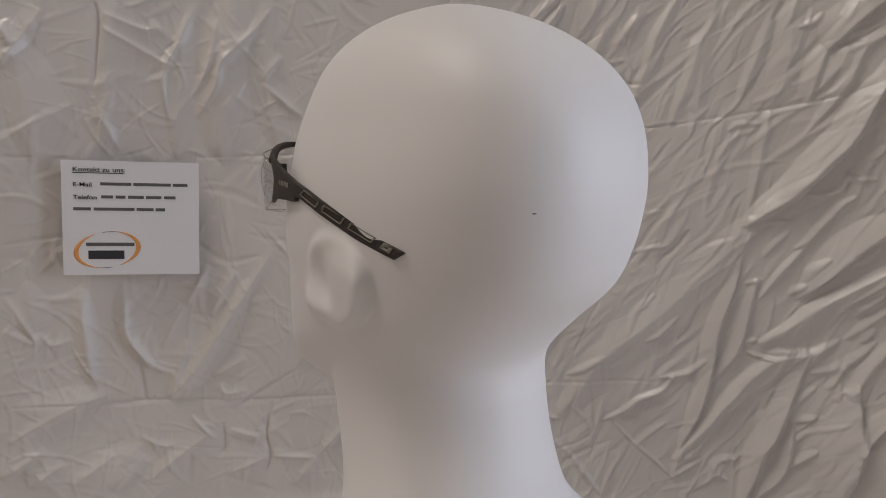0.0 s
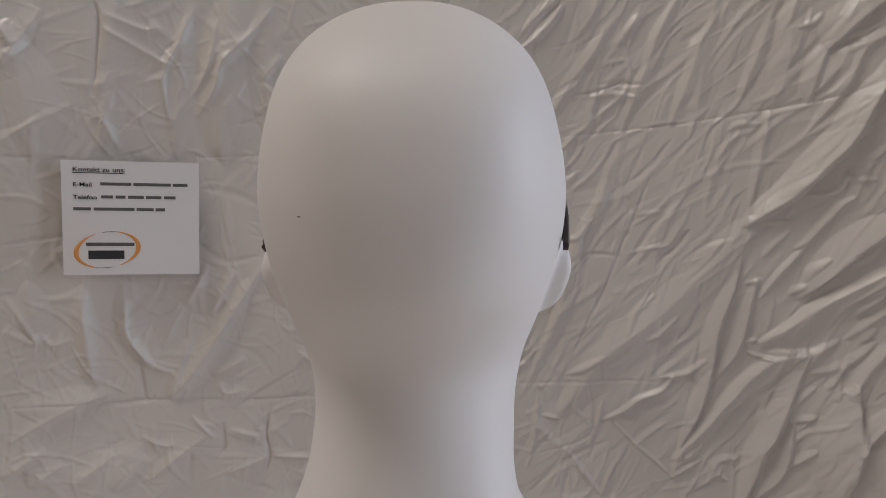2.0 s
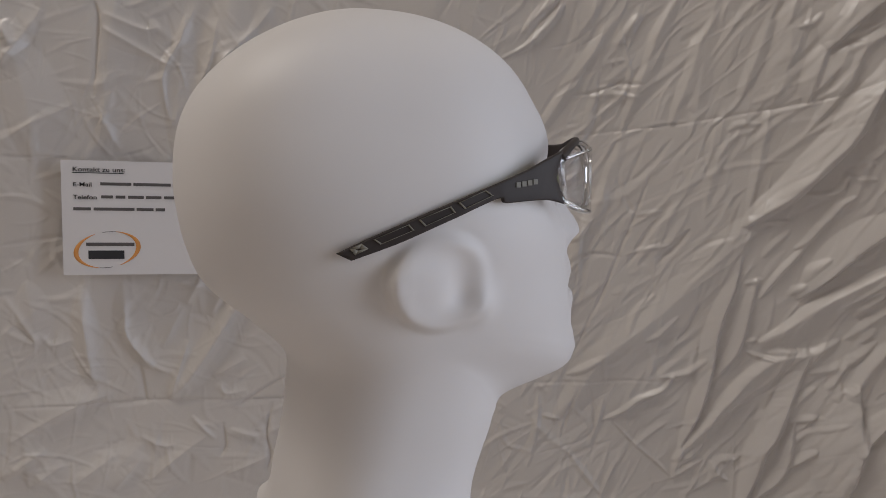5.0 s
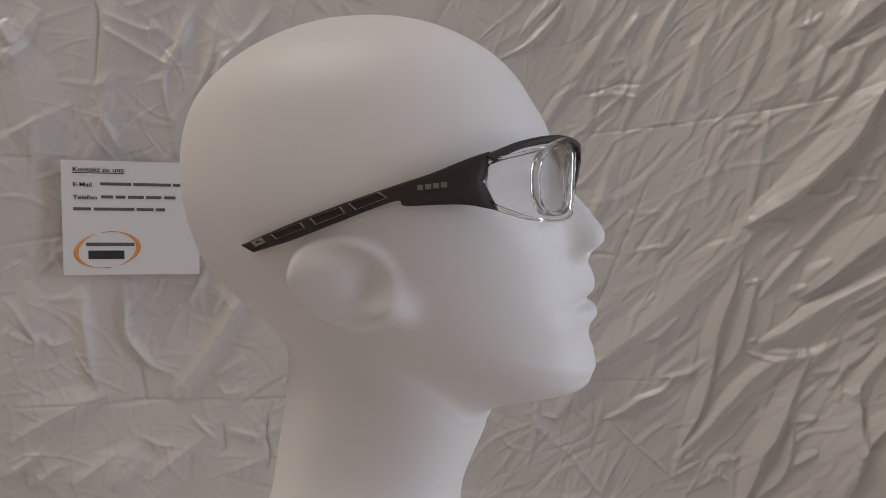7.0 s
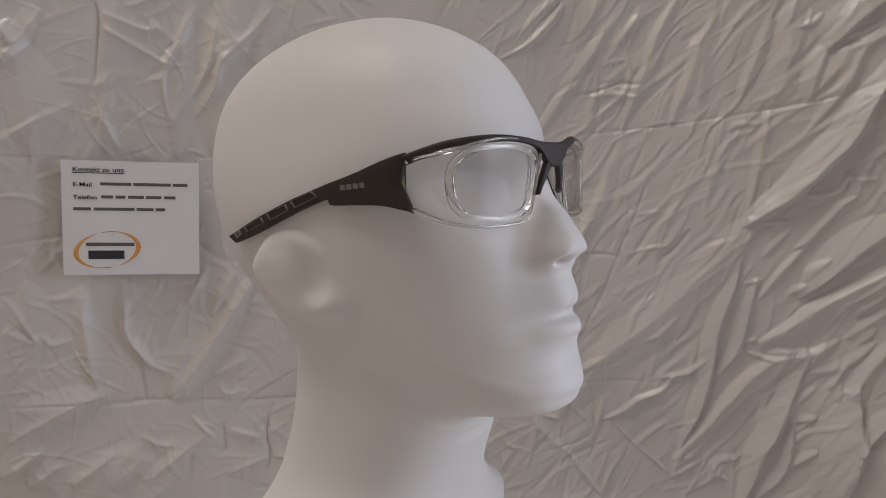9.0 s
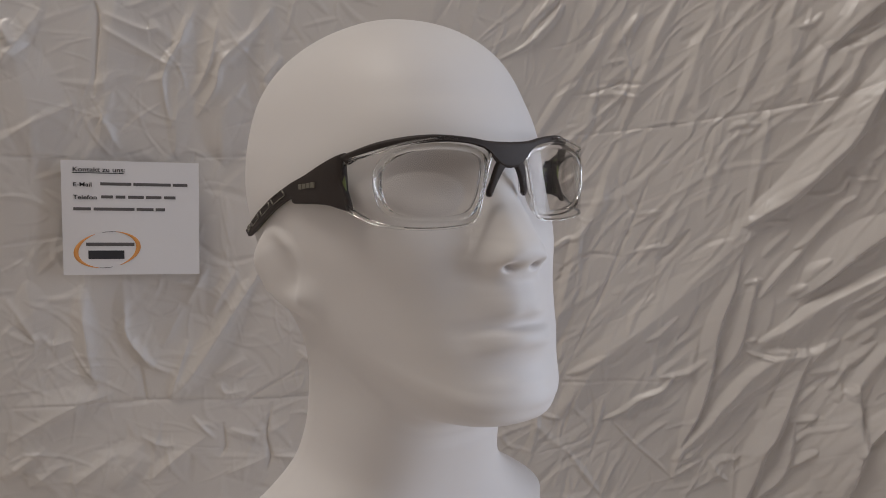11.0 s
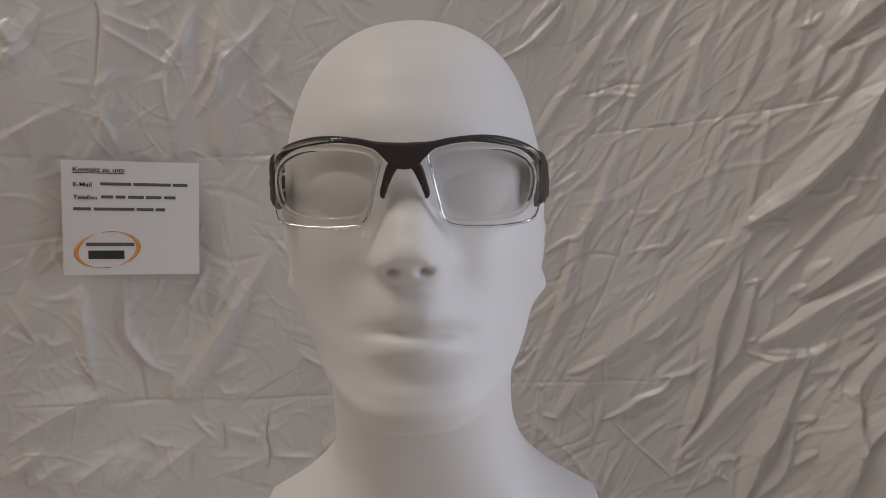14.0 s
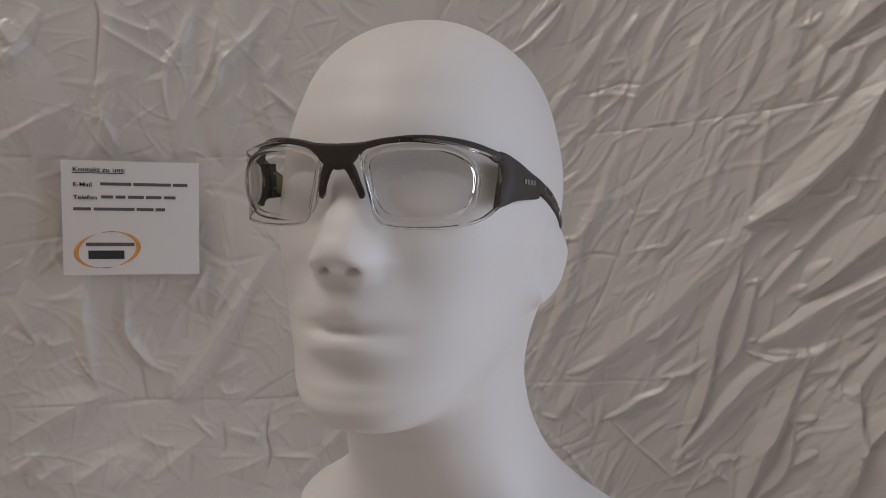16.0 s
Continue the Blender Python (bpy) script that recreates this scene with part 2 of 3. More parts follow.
PLEATS_MIDDLE_RIGHT = [
    (4, 4, 4.4, 385, 330, 374, 322, 360, 303, 349, 288, 340, 281),
    (4, 4, 4.4, 350, 285, 337, 269, 328, 258, 313, 234),
    (4, 4, 3.4, 400, 345, 381, 346, 375, 352),
    (4, 5, 3.7, 376, 351, 373, 337, 365, 332, 345, 331),
    (3, 3, 2.7, 337, 306, 313, 306),
    (3, 3, 2.0, 315, 252, 300, 247),
    (4, 4, 2.7, 350, 248, 336, 238),
    (3, 3, 2.4, 314, 193, 303, 191),
    (5, 4, 3.7, 347, 184, 333, 184, 322, 181),
    (3, 3, 3.4, 304, 181, 315, 177, 328, 174),
    (8, 5, 3.4, 403, 373, 393, 362, 385, 349),
]
PLEATS_EDGE = [
    (5, 8, 3.8, 423, 235, 411, 223, 396, 209, 384, 198),
    (6, 5, 3.5, 409, 198, 393, 180, 377, 169, 355, 163),
    (4, 5, 2.9, 405, 284, 393, 273, 380, 272),
    (4, 4, 2.9, 293, 49, 282, 57, 275, 70),
    (5, 4, 2.9, 302, 73, 285, 69, 275, 50),
    (5, 5, 3.2, 408, 210, 397, 196),
    (5, 4, 3.5, 368, 273, 355, 262, 349, 251),
    (4, 4, 2.9, 336, 298, 322, 284, 314, 273),
    (5, 5, 3.2, 415, 244, 399, 230, 391, 219),
    (5, 5, 3.2, 364, 150, 351, 135, 345, 118),
]
PLEATS_MIDDLE = [
    (6, 13, 4.1, 190, 403, 186, 377, 177, 355, 167, 323, 154, 301, 146, 284, 140, 256, 133, 227, 125, 201, 117, 183, 106, 157, 92, 128),
    (2, 2, -1.6, 217, 359, 204, 317, 189, 279, 169, 228, 155, 199, 141, 161),
    (3, 3, -1.3, 184, 347, 196, 320, 203, 313),
    (3, 3, 1.4, 202, 311, 227, 315),
    (3, 3, 1.8, 117, 333, 137, 345, 150, 354),
    (3, 4, 2.6, 114, 272, 135, 286, 146, 290, 162, 308),
    (3, 3, 1.6, 192, 272, 215, 279, 236, 282),
    (4, 4, -1.6, 251, 297, 236, 279, 220, 261),
    (4, 4, 2.4, 221, 234, 203, 217, 194, 192),
]
PLEATS_LOWER_MIDDLE = [
    (4, 4, 4.5, 240, 155, 229, 139, 208, 129, 192, 116, 173, 105),
    (4, 4, 3.3, 269, 172, 252, 157, 226, 151),
    (3, 3, 2.4, 174, 127, 170, 112, 166, 94),
    (2, 2, 1.8, 183, 105, 203, 84, 225, 65, 243, 47),
    (4, 4, 3.3, 269, 70, 254, 59, 241, 48),
    (4, 4, 3.0, 248, 84, 246, 67, 241, 48),
    (4, 4, 3.0, 269, 85, 259, 74, 248, 66),
    (4, 4, 3.3, 175, 173, 153, 158, 138, 151),
    (3, 3, 2.4, 131, 105, 113, 109),
    (4, 4, 2.4, 139, 72, 154, 51, 174, 25),
    (5, 4, 2.4, 110, 130, 108, 103, 105, 76),
    (4, 4, 2.7, 97, 163, 83, 154),
    (4, 4, 2.4, 242, 213, 225, 195, 212, 188),
    (2, 2, -0.9, 80, 141, 137, 143, 186, 147, 234, 147),
]
PLEATS_LEFT = [
    (32, 36, 8.5, -180, 528, -185, 486, -189, 439, -193, 397, -195, 367),
    (25, 27, 5.9, -366, 476, -361, 447, -355, 412, -356, 369),
    (12, 14, 3.9, -222, 501, -228, 460, -234, 413, -238, 373),
    (27, 22, 4.5, -278, 524, -285, 484, -293, 443, -297, 376),
    (16, 18, 3.9, -146, 508, -153, 461, -150, 413, -140, 375),
    (14, 16, 3.9, -292, 254, -290, 220, -278, 186, -270, 168),
    (15, 12, 3.9, -328, 250, -326, 207, -323, 173, -320, 148),
    (14, 14, 3.9, -372, 258, -368, 226, -366, 199),
    (13, 16, 4.5, -177, 251, -200, 210, -228, 166, -256, 136),
    (16, 16, 3.4, -389, 137, -349, 137, -315, 147),
    (18, 18, 3.1, -284, 90, -320, 60, -341, 34),
    (18, 16, 3.1, -243, 80, -265, 53, -282, 25),
]


IRONED_RIGHT = (-1.6, 2.5, 134, 387, 208, 394, 278, 403, 364, 418, 400, 432)


def hang(x):
    # unseen right edge bends further forward to keep window light off the right side
    return 0.30 - np.where(x < 0, 0.45, 0.50) * x * x - 0.7 * np.maximum(x - 0.45, 0) ** 2


def near_line(points, px, pz):
    """Distance to a line of points, the side on which it is passed (1: left of the way up) and how far along."""
    best, side, run = np.full(px.shape, 9.0), np.zeros(px.shape), np.zeros(px.shape)
    total = len(points) - 1
    for i in range(total):
        a, b = points[i], points[i + 1]
        dx, dz = b.x - a.x, b.y - a.y
        length = math.hypot(dx, dz) or 1e-6
        tc = np.clip(((px - a.x) * dx + (pz - a.y) * dz) / length ** 2, 0, 1)
        d = np.hypot(px - a.x - tc * dx, pz - a.y - tc * dz)
        s = np.sign((dx * (pz - a.y) - dz * (px - a.x)) * (1 if dz > 0 else -1))
        m = d < best
        best, side, run = np.where(m, d, best), np.where(m, s, side), np.where(m, (i + tc) / total, run)
    return best, side, run


def cloth_relief(x, z):
    """Height of the creases, towards the viewer."""
    h = np.zeros_like(x)
    # slow swell, then many small creases that lean with the folds
    h += 0.004 * np.sin(9 * x + 3 * z + 1) + 0.003 * np.sin(17 * x - 11 * z) + 0.0012 * np.sin(41 * x + 23 * z + 2)
    rng = np.random.RandomState(5)
    small = []
    for k in range(1700):
        cx, cz = rng.uniform(-430, 450), rng.uniform(0, 530)
        on_right = rng.rand() < 1 / (1 + math.exp(-(cx - 40) / 50))
        lean = radians(rng.normal(55, 14) if on_right else rng.uniform(0, 180))
        long = rng.uniform(15, 110) if on_right else rng.uniform(15, 70)
        bend = rng.normal(0, 0.1) * long
        dx, dz = math.cos(lean) * long / 2, math.sin(lean) * long / 2
        fine = k % 2
        high = (rng.uniform(0.2, 0.5) if fine else rng.uniform(0.3, 1.1)) * (1.35 if on_right else 1.1) * (1 if rng.rand() < 0.75 else -1)
        wide = rng.uniform(1.1, 2.4) if fine else rng.uniform(1.8, 6)
        small.append((wide, wide * rng.uniform(0.6, 1.4), high, cx - dx, cz - dz, cx - bend * math.sin(lean), cz + bend * math.cos(lean), cx + dx, cz + dz))
    pleats = [*PLEATS_UPPER_RIGHT, *PLEATS_TOP, *PLEATS_BROAD, *PLEATS_LOWER_RIGHT, *PLEATS_MIDDLE_RIGHT, *PLEATS_EDGE, *PLEATS_MIDDLE, *PLEATS_LOWER_MIDDLE, *PLEATS_LEFT]
    # flat-sided pleats that narrow to both ends
    for upper, lower, high, *line in (*pleats, *small):
        pts = spline([(line[i] * 0.001, line[i + 1] * 0.001, 0) for i in range(0, len(line), 2)], 6 * (len(line) // 2 - 1))
        reach = max(upper, lower) * 0.001
        near = np.where((x > min(p.x for p in pts) - reach) & (x < max(p.x for p in pts) + reach) & (z > min(p.y for p in pts) - reach) & (z < max(p.y for p in pts) + reach))
        if not len(near[0]):
            continue
        d, side, run = near_line(pts, x[near], z[near])
        taper = 0.12 + 0.88 * np.sin(math.pi * np.clip(run, 0, 1)) ** 0.6
        wide = np.where(side > 0, upper, lower) * 0.001 * taper
        rise = np.clip(1 - (np.sqrt(d * d + 4e-7) - 6.3e-4) / wide, 0, 1)
        soft = min(1.0, max(0.0, (reach - 0.024) / 0.016))
        h[near] += high * 0.001 * taper * (rise * (1 - soft) + soft * rise * rise * (3 - 2 * rise))
    # narrow creases with a sharp lower side
    for high, half, *line in (*FOLDS_UPPER_LEFT, *FOLDS_LOWER_LEFT, *FOLDS_LOWER_MIDDLE, IRONED_RIGHT):
        wide = half * 0.001
        pts = spline([(line[i] * 0.001, line[i + 1] * 0.001, 0) for i in range(0, len(line), 2)], 5 * (len(line) // 2 - 1))
        reach = 7 * wide
        near = np.where((x > min(p.x for p in pts) - reach) & (x < max(p.x for p in pts) + reach) & (z > min(p.y for p in pts) - reach) & (z < max(p.y for p in pts) + reach))
        d, side, run = near_line(pts, x[near], z[near])
        soft = np.where(side > 0, 1.5, 0.6) * wide
        ironed = high in (-1.6, -1.8)
        taper = np.clip(np.minimum(run, 1 - run) * 8 + 0.3, 0, 1) if ironed else np.sin(math.pi * np.clip(run, 0, 1)) ** 0.7
        h[near] += (0.0011 if ironed else 0.0019) * high * taper * np.exp(-np.sqrt((d / soft) ** 2 + 0.008) * 1.7)
    return h


def hung_cloth():
    def axis(lo, hi, fine_lo, fine_hi, fine, coarse):
        return np.concatenate([np.arange(lo, fine_lo, coarse), np.arange(fine_lo, fine_hi, fine), np.arange(fine_hi, hi, coarse)])
    xs = axis(-0.72, 0.72, -0.42, 0.44, 0.0011, 0.02)
    # the run over the table is unseen, lengthened to bounce light upwards
    ss = axis(-0.74, 0.75, 0.0, 0.53, 0.0011, 0.02)
    X, S = np.meshgrid(xs, ss)
    R = 0.03
    rise = np.where(S > R, S, 0)
    h = cloth_relief(X, np.maximum(S, 0.0)) * np.clip((S + 0.0) / 0.02, 0, 1)
    base = hang(X)
    # the cloth hangs, turns forward over a short bend and lies on the table
    a = np.clip((R - S) / (R * math.pi / 2), 0, 1) * math.pi / 2
    Y = np.where(S > R, base - h, base - R * (1 - np.cos(a)) - np.maximum(0, R - R * math.pi / 2 - S) - h * np.cos(a))
    Z = np.where(S > R, S, R - R * np.sin(a) + h * np.sin(a))
    n, m = X.shape
    co = np.stack([X, Y, Z], -1).reshape(-1, 3)
    idx = np.arange(n * m).reshape(n, m)
    quads = np.stack([idx[:-1, :-1], idx[:-1, 1:], idx[1:, 1:], idx[1:, :-1]], -1).reshape(-1, 4)
    me = bpy.data.meshes.new("backdrop_cloth")
    me.from_pydata(co.tolist(), [], quads.tolist())
    me.materials.append(CLOTH)
    me.polygons.foreach_set("use_smooth", [True] * len(me.polygons))
    ob = new("backdrop_cloth", me)
    thick = ob.modifiers.new("thickness", "SOLIDIFY")
    thick.thickness, thick.offset = 0.001, -1
    return tagged(ob, "crumpled cream satin sheet hung as a backdrop with ironed creases", "cloth")


# ---- the display head ----
TOP, FOOT = 0.0798, -0.235
HALF_WIDTH = [0.1147, 0.0844, 0.0653, 0.0581, 0.0563, 0.0567, 0.0608, 0.0676, 0.0725, 0.0769, 0.0787, 0.0793, 0.0803, 0.0839, 0.0884, 0.0914]
FRONT_DEPTH = [0.0880, 0.0844, 0.0811, 0.0782, 0.0764, 0.0755, 0.0747, 0.0742, 0.0732, 0.0778, 0.1171, 0.1257, 0.1227, 0.1195, 0.1174, 0.1157, 0.1149, 0.1152, 0.1164, 0.1178, 0.1189, 0.1200, 0.1207, 0.1210, 0.1212, 0.1217, 0.1224, 0.1239, 0.1250, 0.1252, 0.1248, 0.1241]
BACK_DEPTH = [0.0202, 0.0313, 0.0391, 0.0472, 0.0526, 0.0562, 0.0592, 0.0778, 0.0969, 0.1029, 0.1036, 0.1042, 0.1059, 0.1078, 0.1091, 0.1072]
MIDDLE = [0.0698, 0.0482, 0.0279, 0.0199, 0.0259, 0.0323, 0.0353, 0.0283]
RIDGE = [0.0000, 0.0000, 0.0000, 0.0000, 0.0000, 0.0000, 0.0000, 0.0000, 0.0000, 0.0000, 0.0000, 0.0000, 0.0000, 0.0000, 0.0000, -0.0002, -0.0001, 0.0001, -0.0000, -0.0006, 0.0008, 0.0009, -0.0004, 0.0004, 0.0011, 0.0013, 0.0005, 0.0010, 0.0033, 0.0079, 0.0082, 0.0049, 0.0097, 0.0116, 0.0106, 0.0089, 0.0108, 0.0165, 0.0185, 0.0174, 0.0146, 0.0125, 0.0095, 0.0071, 0.0062, 0.0045, 0.0030, 0.0016, 0.0006, -0.0001, -0.0001, -0.0000, -0.0001, -0.0004, -0.0003, 0.0001, 0.0003, 0.0004, 0.0005, 0.0003, 0.0000, 0.0000, 0.0000, 0.0000]
FRONT_POWER = [2.66, 2.42, 2.31, 2.15, 2.19, 2.19, 2.18, 2.36]
BACK_POWER = [2.24, 2.24, 2.14, 2.13, 2.36, 2.61, 2.75, 2.67]
LEAN = [0.0070, 0.0044, 0.0009, 0.0002, -0.0018, -0.0023, -0.0024, -0.0009]


def bump_at(x, z, cx, cz, sx, sz):
    return np.exp(-0.5 * (((x - cx) / sx) ** 2 + ((z - cz) / sz) ** 2))


def display_head():
    rows, k = 330, 420
    u = np.linspace(0, 1, rows)
    zs = FOOT + (TOP - FOOT) * (1 - (1 - u) ** 1.4)
    zs[-1] = TOP - 1e-5
    ang = np.linspace(0, 2 * math.pi, k, endpoint=False)
    s = np.clip((TOP - zs) / 0.11, 0, 1)
    cap = np.sqrt(s * (2 - s))[:, None]
    z = np.repeat(zs[:, None], k, 1)
    C, S = np.cos(ang)[None], np.sin(ang)[None]
    # the jaw line climbs from the chin to the ear
    climb = np.clip((1 - np.maximum(C, 0)) / 0.9, 0, 1)
    climb = climb * climb * (3 - 2 * climb)
    z_jaw = z - 0.05 * climb * np.exp(-0.5 * ((z + 0.135) / 0.035) ** 2)
    w = along(HALF_WIDTH, FOOT, TOP, zs)[:, None] * cap
    b = along(BACK_DEPTH, FOOT, TOP, zs)[:, None] * cap
    f = along(FRONT_DEPTH, FOOT, TOP, z_jaw) * cap
    mid = along(MIDDLE, FOOT, TOP, zs)[:, None]
    pf = along(FRONT_POWER, FOOT, TOP, zs)[:, None]
    pb = along(BACK_POWER, FOOT, TOP, zs)[:, None]
    lean = along(LEAN, FOOT, TOP, zs)[:, None]
    e = pb + (pf - pb) * (0.5 + 0.5 * np.tanh(C / 0.35))
    R = (np.abs(C) ** e + np.abs(S) ** e) ** (-1 / e)
    x = w * R * S
    y = mid - np.where(C > 0, f, b) * R * C
    spread = np.interp(zs, [-.235,-.15,-.13,-.105,-.09,-.075,-.06,-.05,-.04,-.02,-.006,.01,.02],[.03,.025,.021,.0175,.0160,.0150,.0145,.0145,.012,.0095,.0105,.02,.05])[:, None]
    steep = np.interp(zs, [-.125, -.108, -.078, -.062, -.056, -.02, -.008, .01], [2, 2.2, 2.2, 2.7, 3.4, 3.2, 2.7, 2])[:, None]
    # nose, lips and chin stand forward of the face; the lips bend down at their corners
    ridge = along(RIDGE, FOOT, TOP, z + 4 * np.minimum(x * x, 0.0008) * np.exp(-((z + 0.09) / 0.02) ** 2)) * cap
    y = y - np.where(C > 0, ridge * np.exp(-0.5 * np.abs(x / spread) ** steep), 0)
    face = np.clip(C / 0.3, 0, 1)
    base_x, base_y = x.copy(), y.copy()
    for side in (-1, 1):
        # eye sockets with a smooth closed lid, hollows beside the nose and under the lid
        y += face * 0.0135 * bump_at(base_x, z, side * 0.033, -0.0155, 0.019, 0.0135)
        lid = ((base_x - side * 0.0345) / 0.0165) ** 2 + ((z + 0.0165) / np.where(z > -0.0165, 0.0085, 0.0125)) ** 2
        y -= face * 0.0022 * np.clip(1.1 - lid, 0, 1.1) ** 0.8
        y += face * 0.0014 * bump_at(base_x, z, side * 0.025, -0.042, 0.007, 0.016)
        y += face * 0.0012 * bump_at(base_x, z, side * 0.026, -0.089, 0.005, 0.005)
        # wings of the nose and the groove behind them
        y -= face * 0.0030 * bump_at(base_x, z, side * 0.0125, -0.0490, 0.0035, 0.0045)
        y += face * 0.0012 * bump_at(base_x, z, side * 0.0185, -0.0500, 0.0022, 0.0060)
        # peaks of the upper lip on both sides of a shallow groove
        y -= face * 0.0009 * bump_at(base_x, z, side * 0.0075, -0.0760, 0.0045, 0.0030)
        # ear: a flap that stands off towards its back edge, with a hollow and a rim
        on = np.clip(side * S * 4, 0, 1)
        dy, dz = base_y - 0.0185, z + 0.062
        ca, sa = math.cos(radians(-25)), math.sin(radians(-25))
        p, q = (dy * ca - dz * sa) / 0.030, (dy * sa + dz * ca) / 0.0255
        rho = np.hypot(p, q)
        edge = np.clip((1.10 - rho) / 0.26, 0, 1)
        edge = edge * edge * (3 - 2 * edge)
        flap = np.clip((base_y + 0.014) / 0.050, 0, 1)
        below = np.clip((-0.0280 - 0.36 * (base_y - 0.0195) - z) / 0.024, 0, 1)  # under the temple arm
        edge = edge * below * below * (3 - 2 * below)
        rise = 0.0085 * flap * edge * (0.7 + 0.3 * np.clip((-z - 0.04) / 0.025, 0, 1))
        rim = 0.0012 * below * np.exp(-0.5 * ((rho - 0.80) / 0.11) ** 2) * np.clip(p * 0.8 + q * 0.5 + 0.65, 0, 1)
        hollow = 0.0038 * bump_at(base_y, z, 0.009, -0.063, 0.007, 0.011) + 0.001 * bump_at(base_y, z, 0.022, -0.048, 0.008, 0.006)
        lobe = 0.0045 * bump_at(base_y, z, -0.006, -0.075, 0.006, 0.007) + 0.003 * bump_at(base_y, z, 0.004, -0.079, 0.009, 0.005)
        x += side * on * (rise + rim - hollow + lobe)
        y += on * 0.004 * edge * flap * np.clip(rho, 0, 1)
    y += face * 0.0004 * bump_at(base_x, z, 0, -0.0715, 0.0035, 0.0065)
    # line of the closed mouth
    y += face * 0.0015 * np.exp(-((z + 0.0825 + 4 * np.minimum(x * x, 0.0009)) / 0.0018) ** 2) * np.exp(-(x / 0.023) ** 4)
    # nostrils under the tip of the nose
    for side in (-1, 1):
        y += face * 0.0082 * np.exp(-(((base_x - side * 0.0074) / 0.0036) ** 2) - ((z + 0.0522) / 0.0021) ** 2)
    verts = np.stack([x + lean, y, z + EYE_HEIGHT], -1)
    # the chest goes straight down to the foot
    foot = np.repeat(verts[:1], 6, 0)
    foot[:, :, 2] = np.linspace(0.0, FOOT + EYE_HEIGHT, 7)[:-1, None]
    verts = np.concatenate([foot, verts])
    n = len(verts)
    idx = np.arange(n * k).reshape(n, k)
    nxt = np.roll(idx, -1, 1)
    quads = np.stack([idx[:-1], nxt[:-1], nxt[1:], idx[1:]], -1).reshape(-1, 4).tolist()
    me = bpy.data.meshes.new("mannequin_head")
    me.from_pydata(verts.reshape(-1, 3).tolist(), [], quads + [idx[0][::-1].tolist(), idx[-1].tolist()])
    me.materials.append(WHITE)
    me.polygons.foreach_set("use_smooth", [True] * len(me.polygons))
    return tagged(new("mannequin_head", me), "matt white plastic display head and shoulders, wearing safety glasses", "mannequin")


# ---- the safety glasses ----
GLASSES_X = -0.0035


def wrap(x):
    return -0.0925 + 0.037 * (abs(x) / 0.067) ** 2.3


def lens_wrap(x):
    """The lenses bow less than the frame and turn back sharply at their outer ends."""
    a = abs(x)
    return -0.0936 + 0.0150 * (a / 0.0625) ** 2 + 0.023 * max(0.0, (a - 0.058) / 0.011) ** 2


def ribbon(bm, tops, bottoms, outward, thick, bow=None):
    """A rounded strip between an upper and a lower edge, that is thick against the outward side."""
    rings = []
    for i, (t, b) in enumerate(zip(tops, bottoms)):
        n = outward[i]
        ring = []
        up = t - b
        half = up.length / 2
        r = min(thick * 0.35, half * 0.8)
        axis = up.normalized()
        c = (t + b) / 2
        prof = []
        for cy, cn, a0 in ((half - r, -r, 0), (-half + r, -r, 1), (-half + r, -thick + r, 2), (half - r, -thick + r, 3)):
            for k in range(4):
                a = math.pi / 2 - (a0 + k / 3) * math.pi / 2
                prof.append((cy + r * math.sin(a), cn + r * math.cos(a)))
            if a0 in (0, 2):
                for k in (0.6, 0.3, 0.0, -0.3, -0.6):
                    prof.append((cy * k, 0.0 if a0 == 0 else -thick))
        for v, d in prof:
            p = c + axis * v + n * d
            if bow:
                p = p + bow[i] * max(0.0, 1 - abs(v / half))
            ring.append(p)
        rings.append(ring)
    tube(bm, rings)


def plate(bm, outline, centre, push, thick, rings=7):
    """A thin lens: an outline in (x, z) filled on the wrapped front, push behind it."""
    def at(x, z, d):
        return Vector((x, lens_wrap(x) + push + d, z))
    layers = []
    for d in (0.0, thick):
        mid = bm.verts.new(at(centre[0], centre[1], d))
        loops = [[bm.verts.new(at(centre[0] + (p.x - centre[0]) * s, centre[1] + (p.y - centre[1]) * s, d)) for p in outline] for s in [(i + 1) / rings for i in range(rings)]]
        k = len(outline)
        for j in range(k):
            bm.faces.new((mid, loops[0][j], loops[0][(j + 1) % k]))
        for a, b in zip(loops, loops[1:]):
            for j in range(k):
                bm.faces.new((a[j], b[j], b[(j + 1) % k], a[(j + 1) % k]))
        layers.append(loops[-1])
    k = len(outline)
    for j in range(k):
        bm.faces.new((layers[0][j], layers[1][j], layers[1][(j + 1) % k], layers[0][(j + 1) % k])).material_index = 1


BROW_TOP = [(0, 0.0062), (0.0118, 0.0067), (0.0221, 0.0085), (0.0355, 0.0098), (0.0468, 0.0091), (0.0576, 0.0066), (0.066, 0.0026), (0.0700, 0.0)]
BROW_LOW = [(0, -0.0062), (0.0058, -0.0046), (0.0140, 0.0034), (0.0300, 0.0064), (0.0450, 0.0054), (0.0560, 0.0034), (0.0628, 0.0002), (0.0675, -0.0038)]
LENS = [(0.0108, 0.002), (0.0129, -0.0087), (0.0154, -0.0191), (0.0179, -0.0283), (0.0225, -0.0320), (0.0353, -0.0333), (0.0498, -0.033), (0.0612, -0.0310), (0.0660, -0.0274),
        (0.0696, -0.0205), (0.0702, -0.0120), (0.0690, -0.0040), (0.0645, 0.0006), (0.0572, 0.0040), (0.0468, 0.0065), (0.0355, 0.0080), (0.0274, 0.0075), (0.0169, 0.005)]
